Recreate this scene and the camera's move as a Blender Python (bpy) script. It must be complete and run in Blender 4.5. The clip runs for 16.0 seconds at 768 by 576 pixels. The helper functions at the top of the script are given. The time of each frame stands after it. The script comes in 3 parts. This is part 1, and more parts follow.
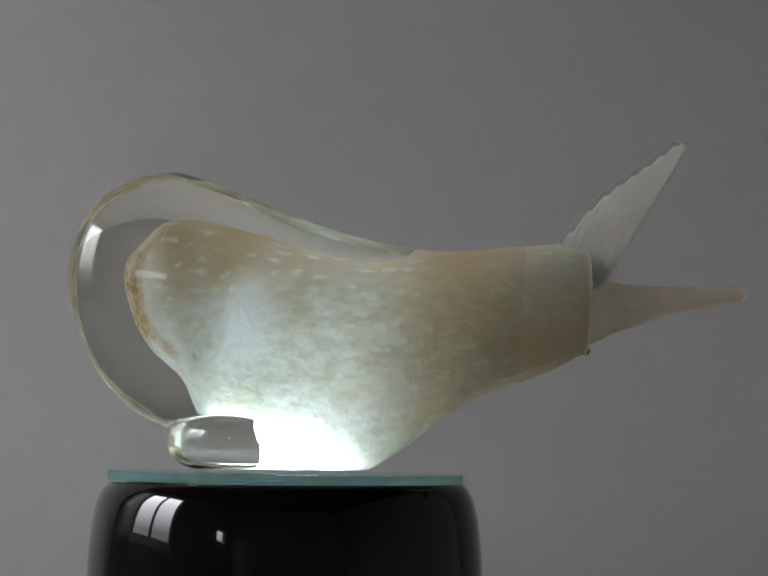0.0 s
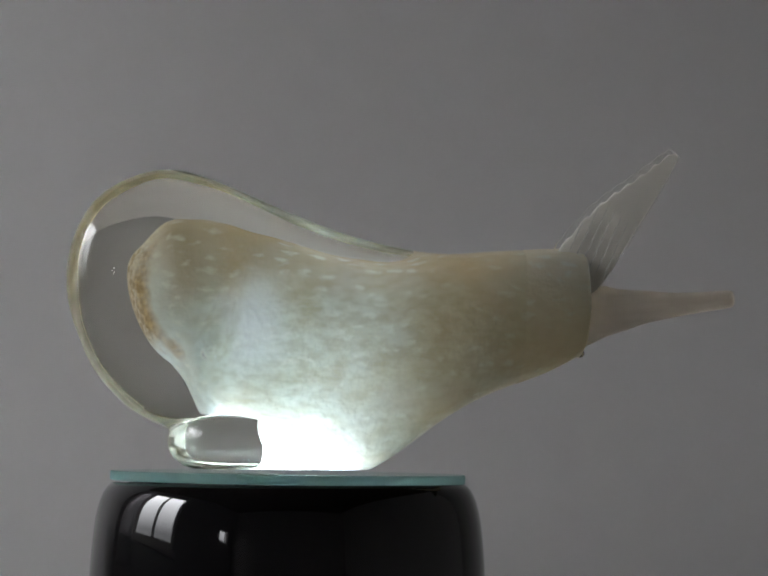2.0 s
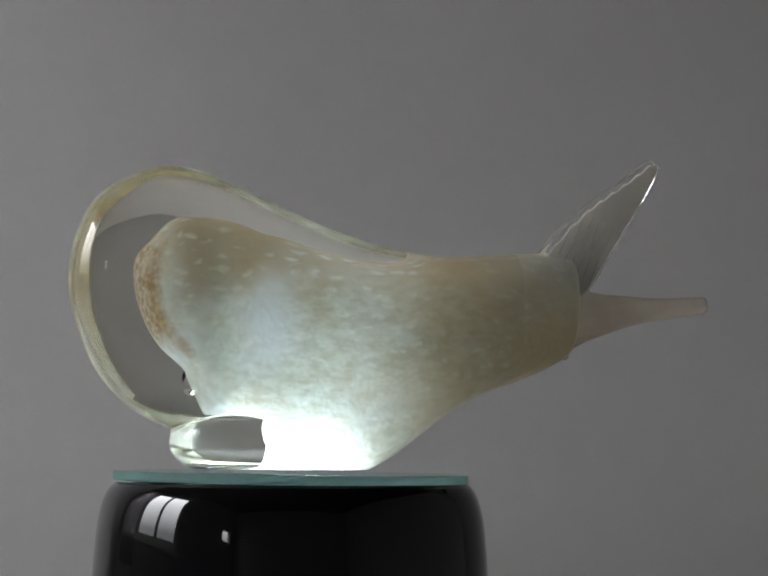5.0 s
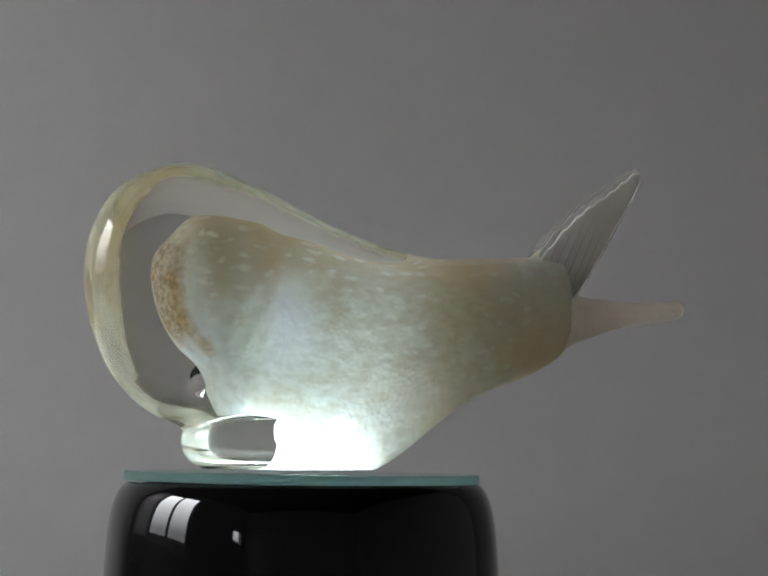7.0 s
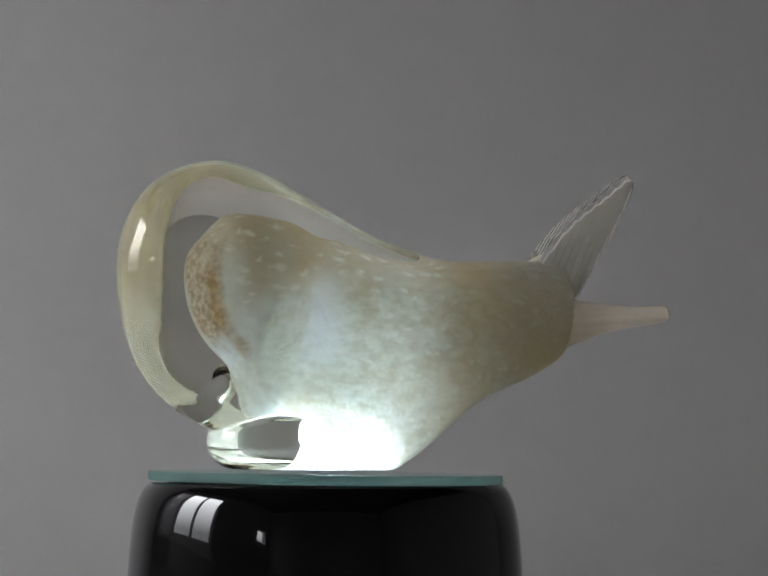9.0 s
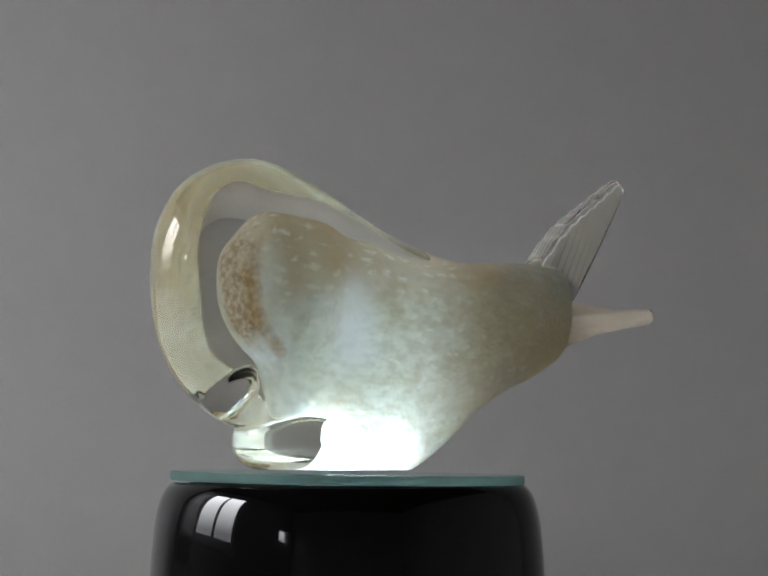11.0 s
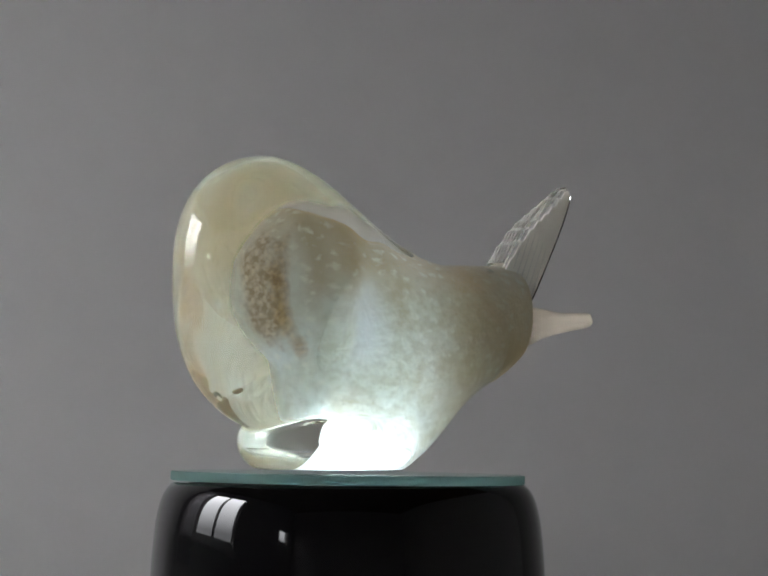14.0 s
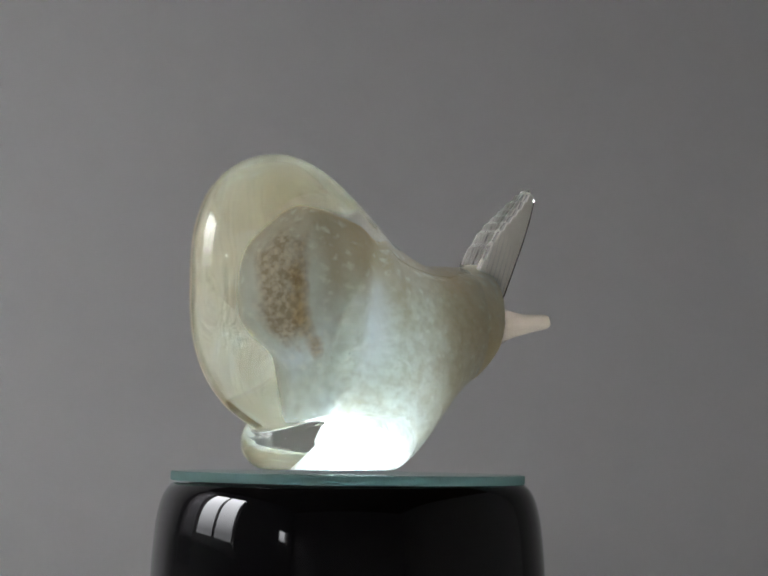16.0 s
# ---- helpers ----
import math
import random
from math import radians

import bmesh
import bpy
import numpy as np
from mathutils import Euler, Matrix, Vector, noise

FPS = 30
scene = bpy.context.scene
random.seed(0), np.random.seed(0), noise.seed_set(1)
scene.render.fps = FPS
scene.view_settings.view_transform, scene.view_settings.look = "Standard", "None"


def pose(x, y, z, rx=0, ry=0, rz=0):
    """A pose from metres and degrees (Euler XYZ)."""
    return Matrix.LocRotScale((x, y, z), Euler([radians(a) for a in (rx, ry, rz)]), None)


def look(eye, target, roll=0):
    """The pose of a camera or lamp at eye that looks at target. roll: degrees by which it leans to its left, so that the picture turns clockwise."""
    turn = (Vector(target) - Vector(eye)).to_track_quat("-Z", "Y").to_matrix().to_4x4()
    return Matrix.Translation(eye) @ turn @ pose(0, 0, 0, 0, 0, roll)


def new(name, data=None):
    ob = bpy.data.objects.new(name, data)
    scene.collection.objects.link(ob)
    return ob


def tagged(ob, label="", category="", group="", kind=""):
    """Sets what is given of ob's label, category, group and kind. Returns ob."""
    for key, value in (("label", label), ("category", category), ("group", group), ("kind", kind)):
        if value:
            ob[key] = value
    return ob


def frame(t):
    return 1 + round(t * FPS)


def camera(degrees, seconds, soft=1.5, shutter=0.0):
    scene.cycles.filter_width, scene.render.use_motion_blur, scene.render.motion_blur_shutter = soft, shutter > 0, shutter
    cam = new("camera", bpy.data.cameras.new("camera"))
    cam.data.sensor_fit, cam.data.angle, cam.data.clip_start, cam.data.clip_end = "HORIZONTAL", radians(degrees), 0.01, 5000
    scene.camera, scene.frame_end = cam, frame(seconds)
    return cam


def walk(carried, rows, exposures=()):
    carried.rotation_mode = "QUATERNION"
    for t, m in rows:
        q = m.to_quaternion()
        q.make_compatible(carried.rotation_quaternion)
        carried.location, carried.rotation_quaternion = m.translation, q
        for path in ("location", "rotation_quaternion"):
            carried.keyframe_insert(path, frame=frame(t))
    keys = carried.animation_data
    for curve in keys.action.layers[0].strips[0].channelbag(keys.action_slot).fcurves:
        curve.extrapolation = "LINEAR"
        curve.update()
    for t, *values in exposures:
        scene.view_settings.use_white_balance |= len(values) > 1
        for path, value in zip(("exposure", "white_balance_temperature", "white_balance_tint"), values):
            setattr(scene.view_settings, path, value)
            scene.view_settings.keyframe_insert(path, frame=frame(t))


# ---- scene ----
cam = camera(23.89, 16.0, soft=1.9)
# the camera stands still and swings a little to the left: (seconds, degrees to the right of the figurine's axis)
EYE = Vector((0.0, -0.5371, 0.0050))
TILT, LEAN = 5.277, 0.406
SWING = ((0, 2.946), (0.5, 2.946), (1, 2.93), (1.5, 2.895), (2, 2.865), (2.5, 2.853), (3, 2.838), (3.5, 2.83), (4, 2.799), (5, 2.776), (6, 2.714), (6.5, 2.614), (7, 2.437), (7.5, 2.213), (8, 2.051), (8.5, 1.865), (9, 1.695), (10, 1.325), (11, 1.008), (11.5, 0.938), (12, 0.969), (12.5, 0.985), (13, 1), (16, 1))


def aim(swing):
    d = Vector((math.sin(radians(swing)) * math.cos(radians(TILT)), math.cos(radians(swing)) * math.cos(radians(TILT)), math.sin(radians(TILT))))
    return look(EYE, EYE + d, LEAN)


walk(cam, [(t, aim(a)) for t, a in SWING])

# ---- light: a dim room with one overcast window to the side, and a small lamp under the glass plate ----
DAY = 12.2
LED = 205.0
world = bpy.data.worlds.new("world")
scene.world = world
world.use_nodes = True
sky = world.node_tree.nodes.new("ShaderNodeTexSky")
sky.sky_type, sky.sun_disc, sky.sun_elevation, sky.sun_rotation = "NISHITA", False, radians(35), radians(250)
world.node_tree.links.new(sky.outputs[0], world.node_tree.nodes["Background"].inputs[0])
world.node_tree.nodes["Background"].inputs[1].default_value = 0.1
scene.view_settings.exposure = 0.0


# ---- materials ----
def material(name):
    m = bpy.data.materials.new(name)
    m.use_nodes = True
    m.node_tree.nodes.clear()
    n = m.node_tree.nodes
    out = n.new("ShaderNodeOutputMaterial")

    def add(kind, **given):
        node = n.new("ShaderNode" + kind)
        for key, value in given.items():
            node.inputs[key.replace("_", " ")].default_value = value
        return node
    return m, add, m.node_tree.links.new, out


def ramp(add, link, source, *stops):
    r = add("ValToRGB")
    while len(r.color_ramp.elements) < len(stops):
        r.color_ramp.elements.new(0.5)
    for e, (p, c) in zip(r.color_ramp.elements, stops):
        e.position, e.color = p, (*c, 1)
    link(source, r.inputs[0])
    return r.outputs[0]


def mixed(add, link, factor, a, b):
    m = add("Mix")
    m.data_type = "RGBA"
    for socket, value in ((m.inputs[0], factor), (m.inputs[6], a), (m.inputs[7], b)):
        if isinstance(value, (int, float)):
            socket.default_value = value
        elif isinstance(value, tuple):
            socket.default_value = (*value, 1)
        else:
            link(value, socket)
    return m.outputs[2]


def plain(name, low, high, rough, scale, bump=0.1, metal=0.0, coat=0.0, detail=6.0):
    """A surface whose colour drifts between two tones at two scales, with fine relief."""
    m, add, link, out = material(name)
    co = add("TexCoord")
    big, fine = add("TexNoise", Scale=scale, Detail=detail), add("TexNoise", Scale=scale * 14, Detail=4.0)
    link(co.outputs["Object"], big.inputs["Vector"]), link(co.outputs["Object"], fine.inputs["Vector"])
    both = mixed(add, link, 0.3, big.outputs["Fac"], fine.outputs["Fac"])
    col = ramp(add, link, both, (0.35, low), (0.65, high))
    b = add("BsdfPrincipled", Roughness=rough, Metallic=metal, Coat_Weight=coat)
    link(col, b.inputs["Base Color"])
    relief = add("Bump", Strength=bump, Distance=0.002)
    link(fine.outputs["Fac"], relief.inputs["Height"]), link(relief.outputs[0], b.inputs["Normal"])
    link(b.outputs[0], out.inputs[0])
    return m


def glass(name, colour, rough=0.0, ripple=0.0, scale=60.0, ior=1.48):
    m, add, link, out = material(name)
    g = add("BsdfGlass", Color=(*colour, 1), Roughness=rough, IOR=ior)
    if ripple:
        co, nz = add("TexCoord"), add("TexNoise", Scale=scale, Detail=2.0)
        link(co.outputs["Object"], nz.inputs["Vector"])
        relief = add("Bump", Strength=ripple, Distance=0.001)
        link(nz.outputs["Fac"], relief.inputs["Height"]), link(relief.outputs[0], g.inputs["Normal"])
    link(g.outputs[0], out.inputs[0])
    return m


def glow(name, colour, strength):
    m, add, link, out = material(name)
    e = add("Emission", Color=(*colour, 1), Strength=strength)
    link(e.outputs[0], out.inputs[0])
    return m


def overcast(name, strength):
    """Cloudy sky: dim at the skyline, brighter upwards."""
    m, add, link, out = material(name)
    co, xyz, rise = add("TexCoord"), add("SeparateXYZ"), add("MapRange")
    rise.inputs[1].default_value, rise.inputs[2].default_value, rise.inputs[3].default_value, rise.inputs[4].default_value = 0.55, 3.0, 0.18, 2.05
    link(co.outputs["Object"], xyz.inputs[0]), link(xyz.outputs[2], rise.inputs[0])
    times = add("Math")
    times.operation = "MULTIPLY"
    times.inputs[1].default_value = strength
    link(rise.outputs[0], times.inputs[0])
    e = add("Emission", Color=(0.945, 0.96, 1.0, 1))
    link(times.outputs[0], e.inputs["Strength"]), link(e.outputs[0], out.inputs[0])
    return m


def frit(name):
    """Mottled cream glass powder: milky, lets light through, with ochre patches and pale flecks."""
    m, add, link, out = material(name)
    co = add("TexCoord")
    stretch = add("Mapping", Scale=(0.55, 1.0, 1.0))
    link(co.outputs["Object"], stretch.inputs["Vector"])
    at = stretch.outputs[0]
    cloud, grain = add("TexNoise", Scale=60.0, Detail=5.0, Distortion=0.6), add("TexNoise", Scale=400.0, Detail=5.0)
    fleck = add("TexVoronoi", Scale=290.0, Randomness=1.0)
    warp, bent = add("TexNoise", Scale=420.0, Detail=3.0), add("VectorMath")
    bent.operation = "MULTIPLY_ADD"
    bent.inputs[1].default_value = (0.005, 0.0035, 0.0035)
    link(at, warp.inputs["Vector"]), link(warp.outputs["Color"], bent.inputs[0]), link(at, bent.inputs[2])
    for node in (cloud, grain):
        link(at, node.inputs["Vector"])
    link(bent.outputs[0], fleck.inputs["Vector"])
    base = ramp(add, link, cloud.outputs["Fac"], (0.3, (0.52, 0.46, 0.26)), (0.45, (0.62, 0.62, 0.44)), (0.62, (0.70, 0.74, 0.60)))
    speck = ramp(add, link, grain.outputs["Fac"], (0.38, (0.48, 0.43, 0.25)), (0.60, (0.84, 0.86, 0.74)))
    col = mixed(add, link, 0.38, base, speck)
    # loose blue-white clouds, and a paler tone over the front, fading out upwards
    pale, sep = add("TexNoise", Scale=34.0, Detail=6.0, Distortion=1.2), add("SeparateXYZ")
    link(at, pale.inputs["Vector"]), link(co.outputs["Object"], sep.inputs[0])
    col = mixed(add, link, ramp(add, link, pale.outputs["Fac"], (0.5, (0, 0, 0)), (0.68, (0.5, 0.5, 0.5))), col, (0.76, 0.83, 0.80))
    ahead, under, paler_front = add("MapRange"), add("MapRange"), add("Math")
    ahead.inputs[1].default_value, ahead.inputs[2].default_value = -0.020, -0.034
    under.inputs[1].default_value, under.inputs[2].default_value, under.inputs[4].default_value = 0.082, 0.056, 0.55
    paler_front.operation = "MULTIPLY"
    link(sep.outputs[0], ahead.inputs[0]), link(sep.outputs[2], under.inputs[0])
    link(ahead.outputs[0], paler_front.inputs[0]), link(under.outputs[0], paler_front.inputs[1])
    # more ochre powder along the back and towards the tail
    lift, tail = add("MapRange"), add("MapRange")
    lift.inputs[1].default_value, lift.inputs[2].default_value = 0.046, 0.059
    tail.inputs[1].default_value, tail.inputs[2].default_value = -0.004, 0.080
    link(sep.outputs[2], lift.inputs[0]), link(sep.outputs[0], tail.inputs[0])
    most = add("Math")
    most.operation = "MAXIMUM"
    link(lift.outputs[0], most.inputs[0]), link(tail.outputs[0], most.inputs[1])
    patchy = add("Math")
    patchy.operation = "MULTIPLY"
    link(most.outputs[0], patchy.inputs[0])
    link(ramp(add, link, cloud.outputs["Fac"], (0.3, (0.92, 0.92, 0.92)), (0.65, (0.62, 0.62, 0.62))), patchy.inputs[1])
    # palest at the tail end: brightness lacking there is put into its colour
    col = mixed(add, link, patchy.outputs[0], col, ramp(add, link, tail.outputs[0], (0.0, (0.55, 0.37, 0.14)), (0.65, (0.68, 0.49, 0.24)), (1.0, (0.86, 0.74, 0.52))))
    col = mixed(add, link, paler_front.outputs[0], col, (0.80, 0.84, 0.79))
    # the far flank is toned darker to offset window light seen through the casing
    flank = add("MapRange")
    flank.inputs[1].default_value, flank.inputs[2].default_value, flank.inputs[4].default_value = 0.007, 0.014, 0.7
    link(sep.outputs[1], flank.inputs[0])
    col = mixed(add, link, flank.outputs[0], col, (0.47, 0.42, 0.26))
    # an ochre ring behind the pale cap of the head
    ring, band, high = add("Math"), add("Math"), add("MapRange")
    ring.operation, band.operation = "MULTIPLY_ADD", "MULTIPLY"
    ring.inputs[1].default_value = 0.014
    link(cloud.outputs["Fac"], ring.inputs[0]), link(sep.outputs[0], ring.inputs[2])
    high.inputs[1].default_value, high.inputs[2].default_value = 0.040, 0.054
    link(sep.outputs[2], high.inputs[0]), link(high.outputs[0], band.inputs[1])
    around = add("MapRange")
    around.inputs[1].default_value, around.inputs[2].default_value = -0.036, -0.014
    link(ring.outputs[0], around.inputs[0])
    link(ramp(add, link, around.outputs[0], (0.18, (0, 0, 0)), (0.42, (0.62, 0.62, 0.62)), (0.55, (0.6, 0.6, 0.6)), (0.85, (0, 0, 0))), band.inputs[0])
    col = mixed(add, link, band.outputs[0], col, (0.45, 0.33, 0.14))
    dots = ramp(add, link, fleck.outputs["Distance"], (0.10, (0.8, 0.8, 0.8)), (0.38, (0, 0, 0)))
    pick = ramp(add, link, cloud.outputs["Fac"], (0.34, (0, 0, 0)), (0.50, (0.85, 0.85, 0.85)))
    times = add("Math")
    times.operation = "MULTIPLY"
    link(dots, times.inputs[0]), link(pick, times.inputs[1])
    col = mixed(add, link, times.outputs[0], col, (0.86, 0.86, 0.72))
    # a pale patch above the pinched pit, painting in the light gathered there
    spot, near = add("VectorMath"), add("VectorMath")
    spot.operation, near.operation = "MULTIPLY", "DISTANCE"
    spot.inputs[1].default_value, near.inputs[1].default_value = (1.0, 0.6, 0.62), (-0.0125, -0.0066, 0.0285)
    link(co.outputs["Object"], spot.inputs[0]), link(spot.outputs[0], near.inputs[0])
    torn = add("Math")
    torn.operation = "MULTIPLY_ADD"
    torn.inputs[1].default_value = 0.024
    link(pale.outputs["Fac"], torn.inputs[0]), link(near.outputs["Value"], torn.inputs[2])
    col = mixed(add, link, ramp(add, link, torn.outputs[0], (0.015, (0.72, 0.72, 0.72)), (0.0225, (0, 0, 0))), col, (0.85, 0.87, 0.82))
    # the ochre stain on the front of the core
    stain = add("Mapping", Location=(0, 0, 0))
    link(co.outputs["Object"], stain.inputs["Vector"])
    where = add("VectorMath")
    where.operation = "DISTANCE"
    where.inputs[1].default_value = STAIN_AT
    squash = add("VectorMath")
    squash.operation = "MULTIPLY"
    squash.inputs[1].default_value = (1.0, 1.9, 0.62)
    link(co.outputs["Object"], squash.inputs[0]), link(squash.outputs[0], where.inputs[0])
    sugar = add("TexNoise", Scale=620.0, Detail=5.0)
    link(co.outputs["Object"], sugar.inputs["Vector"])
    wob = add("TexNoise", Scale=150.0, Detail=6.0)
    link(co.outputs["Object"], wob.inputs["Vector"])
    sum_ = add("Math")
    sum_.operation = "MULTIPLY_ADD"
    sum_.inputs[1].default_value = 0.02
    link(wob.outputs["Fac"], sum_.inputs[0]), link(where.outputs["Value"], sum_.inputs[2])
    tan = ramp(add, link, sum_.outputs[0], (0.0170, (0.88, 0.88, 0.88)), (0.0225, (0, 0, 0)))
    crumb = ramp(add, link, sugar.outputs["Fac"], (0.40, (0.37, 0.25, 0.11)), (0.62, (0.70, 0.60, 0.43)))
    col = mixed(add, link, tan, col, crumb)
    # its darker border
    rim, edge = add("VectorMath"), add("VectorMath")
    rim.operation, edge.operation = "MULTIPLY", "DISTANCE"
    rim.inputs[1].default_value, edge.inputs[1].default_value = (0.6, 4.0, 0.56), RIM_AT
    link(co.outputs["Object"], rim.inputs[0]), link(rim.outputs[0], edge.inputs[0])
    ragged = add("Math")
    ragged.operation = "MULTIPLY_ADD"
    ragged.inputs[1].default_value = 0.016
    link(wob.outputs["Fac"], ragged.inputs[0]), link(edge.outputs["Value"], ragged.inputs[2])
    brown = ramp(add, link, ragged.outputs[0], (0.0140, (0.95, 0.95, 0.95)), (0.0185, (0, 0, 0)))
    col = mixed(add, link, brown, col, ramp(add, link, sugar.outputs["Fac"], (0.4, (0.33, 0.19, 0.045)), (0.62, (0.60, 0.42, 0.18))))
    d, tr = add("BsdfDiffuse", Roughness=0.6), add("BsdfTranslucent")
    link(col, d.inputs[0]), link(mixed(add, link, 0.2, col, (0.84, 0.90, 0.93)), tr.inputs[0])
    relief = add("Bump", Strength=0.9, Distance=0.0009)
    link(sugar.outputs["Fac"], relief.inputs["Height"]), link(relief.outputs[0], d.inputs["Normal"])
    mix = add("MixShader")
    mix.inputs[0].default_value = 0.5
    link(d.outputs[0], mix.inputs[1]), link(tr.outputs[0], mix.inputs[2])
    # the core's underside over the lamp is part see-through, to let lamp light in
    foot, ahead2, bare, see, open_ = add("MapRange"), add("MapRange"), add("Math"), add("BsdfTransparent"), add("MixShader")
    foot.inputs[1].default_value, foot.inputs[2].default_value, foot.inputs[4].default_value = 0.0042, 0.0022, 0.45
    ahead2.inputs[1].default_value, ahead2.inputs[2].default_value = 0.028, 0.020
    bare.operation = "MULTIPLY"
    link(sep.outputs[2], foot.inputs[0]), link(sep.outputs[0], ahead2.inputs[0])
    link(foot.outputs[0], bare.inputs[0]), link(ahead2.outputs[0], bare.inputs[1]), link(bare.outputs[0], open_.inputs[0])
    link(mix.outputs[0], open_.inputs[1]), link(see.outputs[0], open_.inputs[2])
    link(open_.outputs[0], out.inputs[0])
    return m


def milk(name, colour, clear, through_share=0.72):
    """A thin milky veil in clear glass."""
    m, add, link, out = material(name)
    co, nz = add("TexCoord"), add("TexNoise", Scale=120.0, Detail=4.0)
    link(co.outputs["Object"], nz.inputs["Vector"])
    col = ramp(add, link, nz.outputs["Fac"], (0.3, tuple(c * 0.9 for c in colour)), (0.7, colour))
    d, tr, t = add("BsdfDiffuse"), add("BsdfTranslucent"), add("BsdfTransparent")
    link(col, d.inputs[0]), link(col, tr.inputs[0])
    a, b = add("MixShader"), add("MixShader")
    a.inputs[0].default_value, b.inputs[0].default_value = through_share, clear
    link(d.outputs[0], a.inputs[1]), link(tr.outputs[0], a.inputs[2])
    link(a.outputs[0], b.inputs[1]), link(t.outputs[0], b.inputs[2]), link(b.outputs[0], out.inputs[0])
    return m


STAIN_AT = (-0.0450, 0.0022 * 1.9, 0.050 * 0.62)
RIM_AT = (-0.0430 * 0.6, -0.0026 * 4.0, 0.049 * 0.56)
CLEAR = glass("clear_glass", (0.965, 0.962, 0.925))
PLATE = glass("plate_glass", (0.86, 0.96, 0.94))
FIN = glass("fin_glass", (0.98, 0.98, 0.97), ior=1.4)
FROST = glass("frosted_fin_glass", (0.97, 0.95, 0.91), 0.22, ior=1.2)
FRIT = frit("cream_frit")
SPREADER = milk("lamp_light_spreader", (0.90, 0.93, 0.92), 0.62, 0.5)
VEIL = milk("fin_veil", (0.97, 0.95, 0.90), 0.06, 0.35)
EDGE_TINT = milk("edge_light_tint", (0.42, 0.57, 0.52), 0.2)
RIB_GLINT = milk("rib_glint_white", (0.98, 0.97, 0.95), 0.35, 0.3)
VEIL_LOW = milk("low_fin_veil", (0.96, 0.89, 0.78), 0.45)
BLACK = plain("black_glaze", (0.003, 0.003, 0.0035), (0.005, 0.0045, 0.005), 0.045, 30.0, 0.0)
WALL = plain("grey_paint", (0.50, 0.493, 0.485), (0.54, 0.533, 0.525), 0.9, 2.2, 0.12)
CLOTH = milk("grey_cloth", (0.64, 0.62, 0.64), 0.15, 0.7)
PAINT = plain("white_paint", (0.72, 0.71, 0.69), (0.80, 0.79, 0.77), 0.5, 6.0, 0.05)
BOARDS = plain("brown_boards", (0.10, 0.06, 0.035), (0.19, 0.12, 0.07), 0.5, 5.0, 0.1)
CASE = plain("grey_plastic", (0.12, 0.12, 0.12), (0.16, 0.16, 0.16), 0.5, 80.0, 0.05)
LENS = glow("lamp_lens", (0.55, 0.67, 1.0), LED)
SKY = overcast("overcast_sky", DAY)


# ---- building helpers ----
def mesh_object(name, verts, faces, mat, parent=None, label="", smooth=True):
    me = bpy.data.meshes.new(name)
    me.from_pydata([tuple(map(float, v)) for v in verts], [], [tuple(map(int, f)) for f in faces])
    me.validate()
    if smooth:
        me.shade_smooth()
    me.materials.append(mat)
    ob = new(name, me)
    ob.parent = parent
    return tagged(ob, label) if label else ob


def part(name, bm, mat, parent=None, label="", smooth=False):
    me = bpy.data.meshes.new(name)
    bmesh.ops.recalc_face_normals(bm, faces=bm.faces)
    bm.to_mesh(me)
    bm.free()
    if smooth:
        me.shade_smooth()
    me.materials.append(mat)
    ob = new(name, me)
    ob.parent = parent
    return tagged(ob, label) if label else ob


def box(bm, x0, y0, z0, x1, y1, z1, bevel=0.0):
    made = bmesh.ops.create_cube(bm, size=1.0, matrix=Matrix.LocRotScale(((x0 + x1) / 2, (y0 + y1) / 2, (z0 + z1) / 2), None, (x1 - x0, y1 - y0, z1 - z0)))
    if bevel:
        edges = list({e for v in made["verts"] for e in v.link_edges})
        bmesh.ops.bevel(bm, geom=edges, offset=bevel, segments=2, affect="EDGES")
    return bm


def boxed(name, dims, mat, parent=None, label="", bevel=0.0):
    return part(name, box(bmesh.new(), *dims, bevel), mat, parent, label)


def lathe(name, profile, mat, parent=None, label="", steps=128):
    """Turns (radius, height) pairs round the z axis; radius 0 closes an end."""
    verts, faces, rings = [], [], []
    for r, z in profile:
        if r == 0:
            rings.append([len(verts)] * steps)
            verts.append((0, 0, z))
        else:
            rings.append(list(range(len(verts), len(verts) + steps)))
            verts += [(r * math.cos(a), r * math.sin(a), z) for a in (2 * math.pi * i / steps for i in range(steps))]
    for lo, hi in zip(rings, rings[1:]):
        for i in range(steps):
            j = (i + 1) % steps
            f = []
            for v in (lo[i], lo[j], hi[j], hi[i]):
                if v not in f:
                    f.append(v)
            if len(f) > 2:
                faces.append(f)
    return mesh_object(name, verts, faces, mat, parent, label)


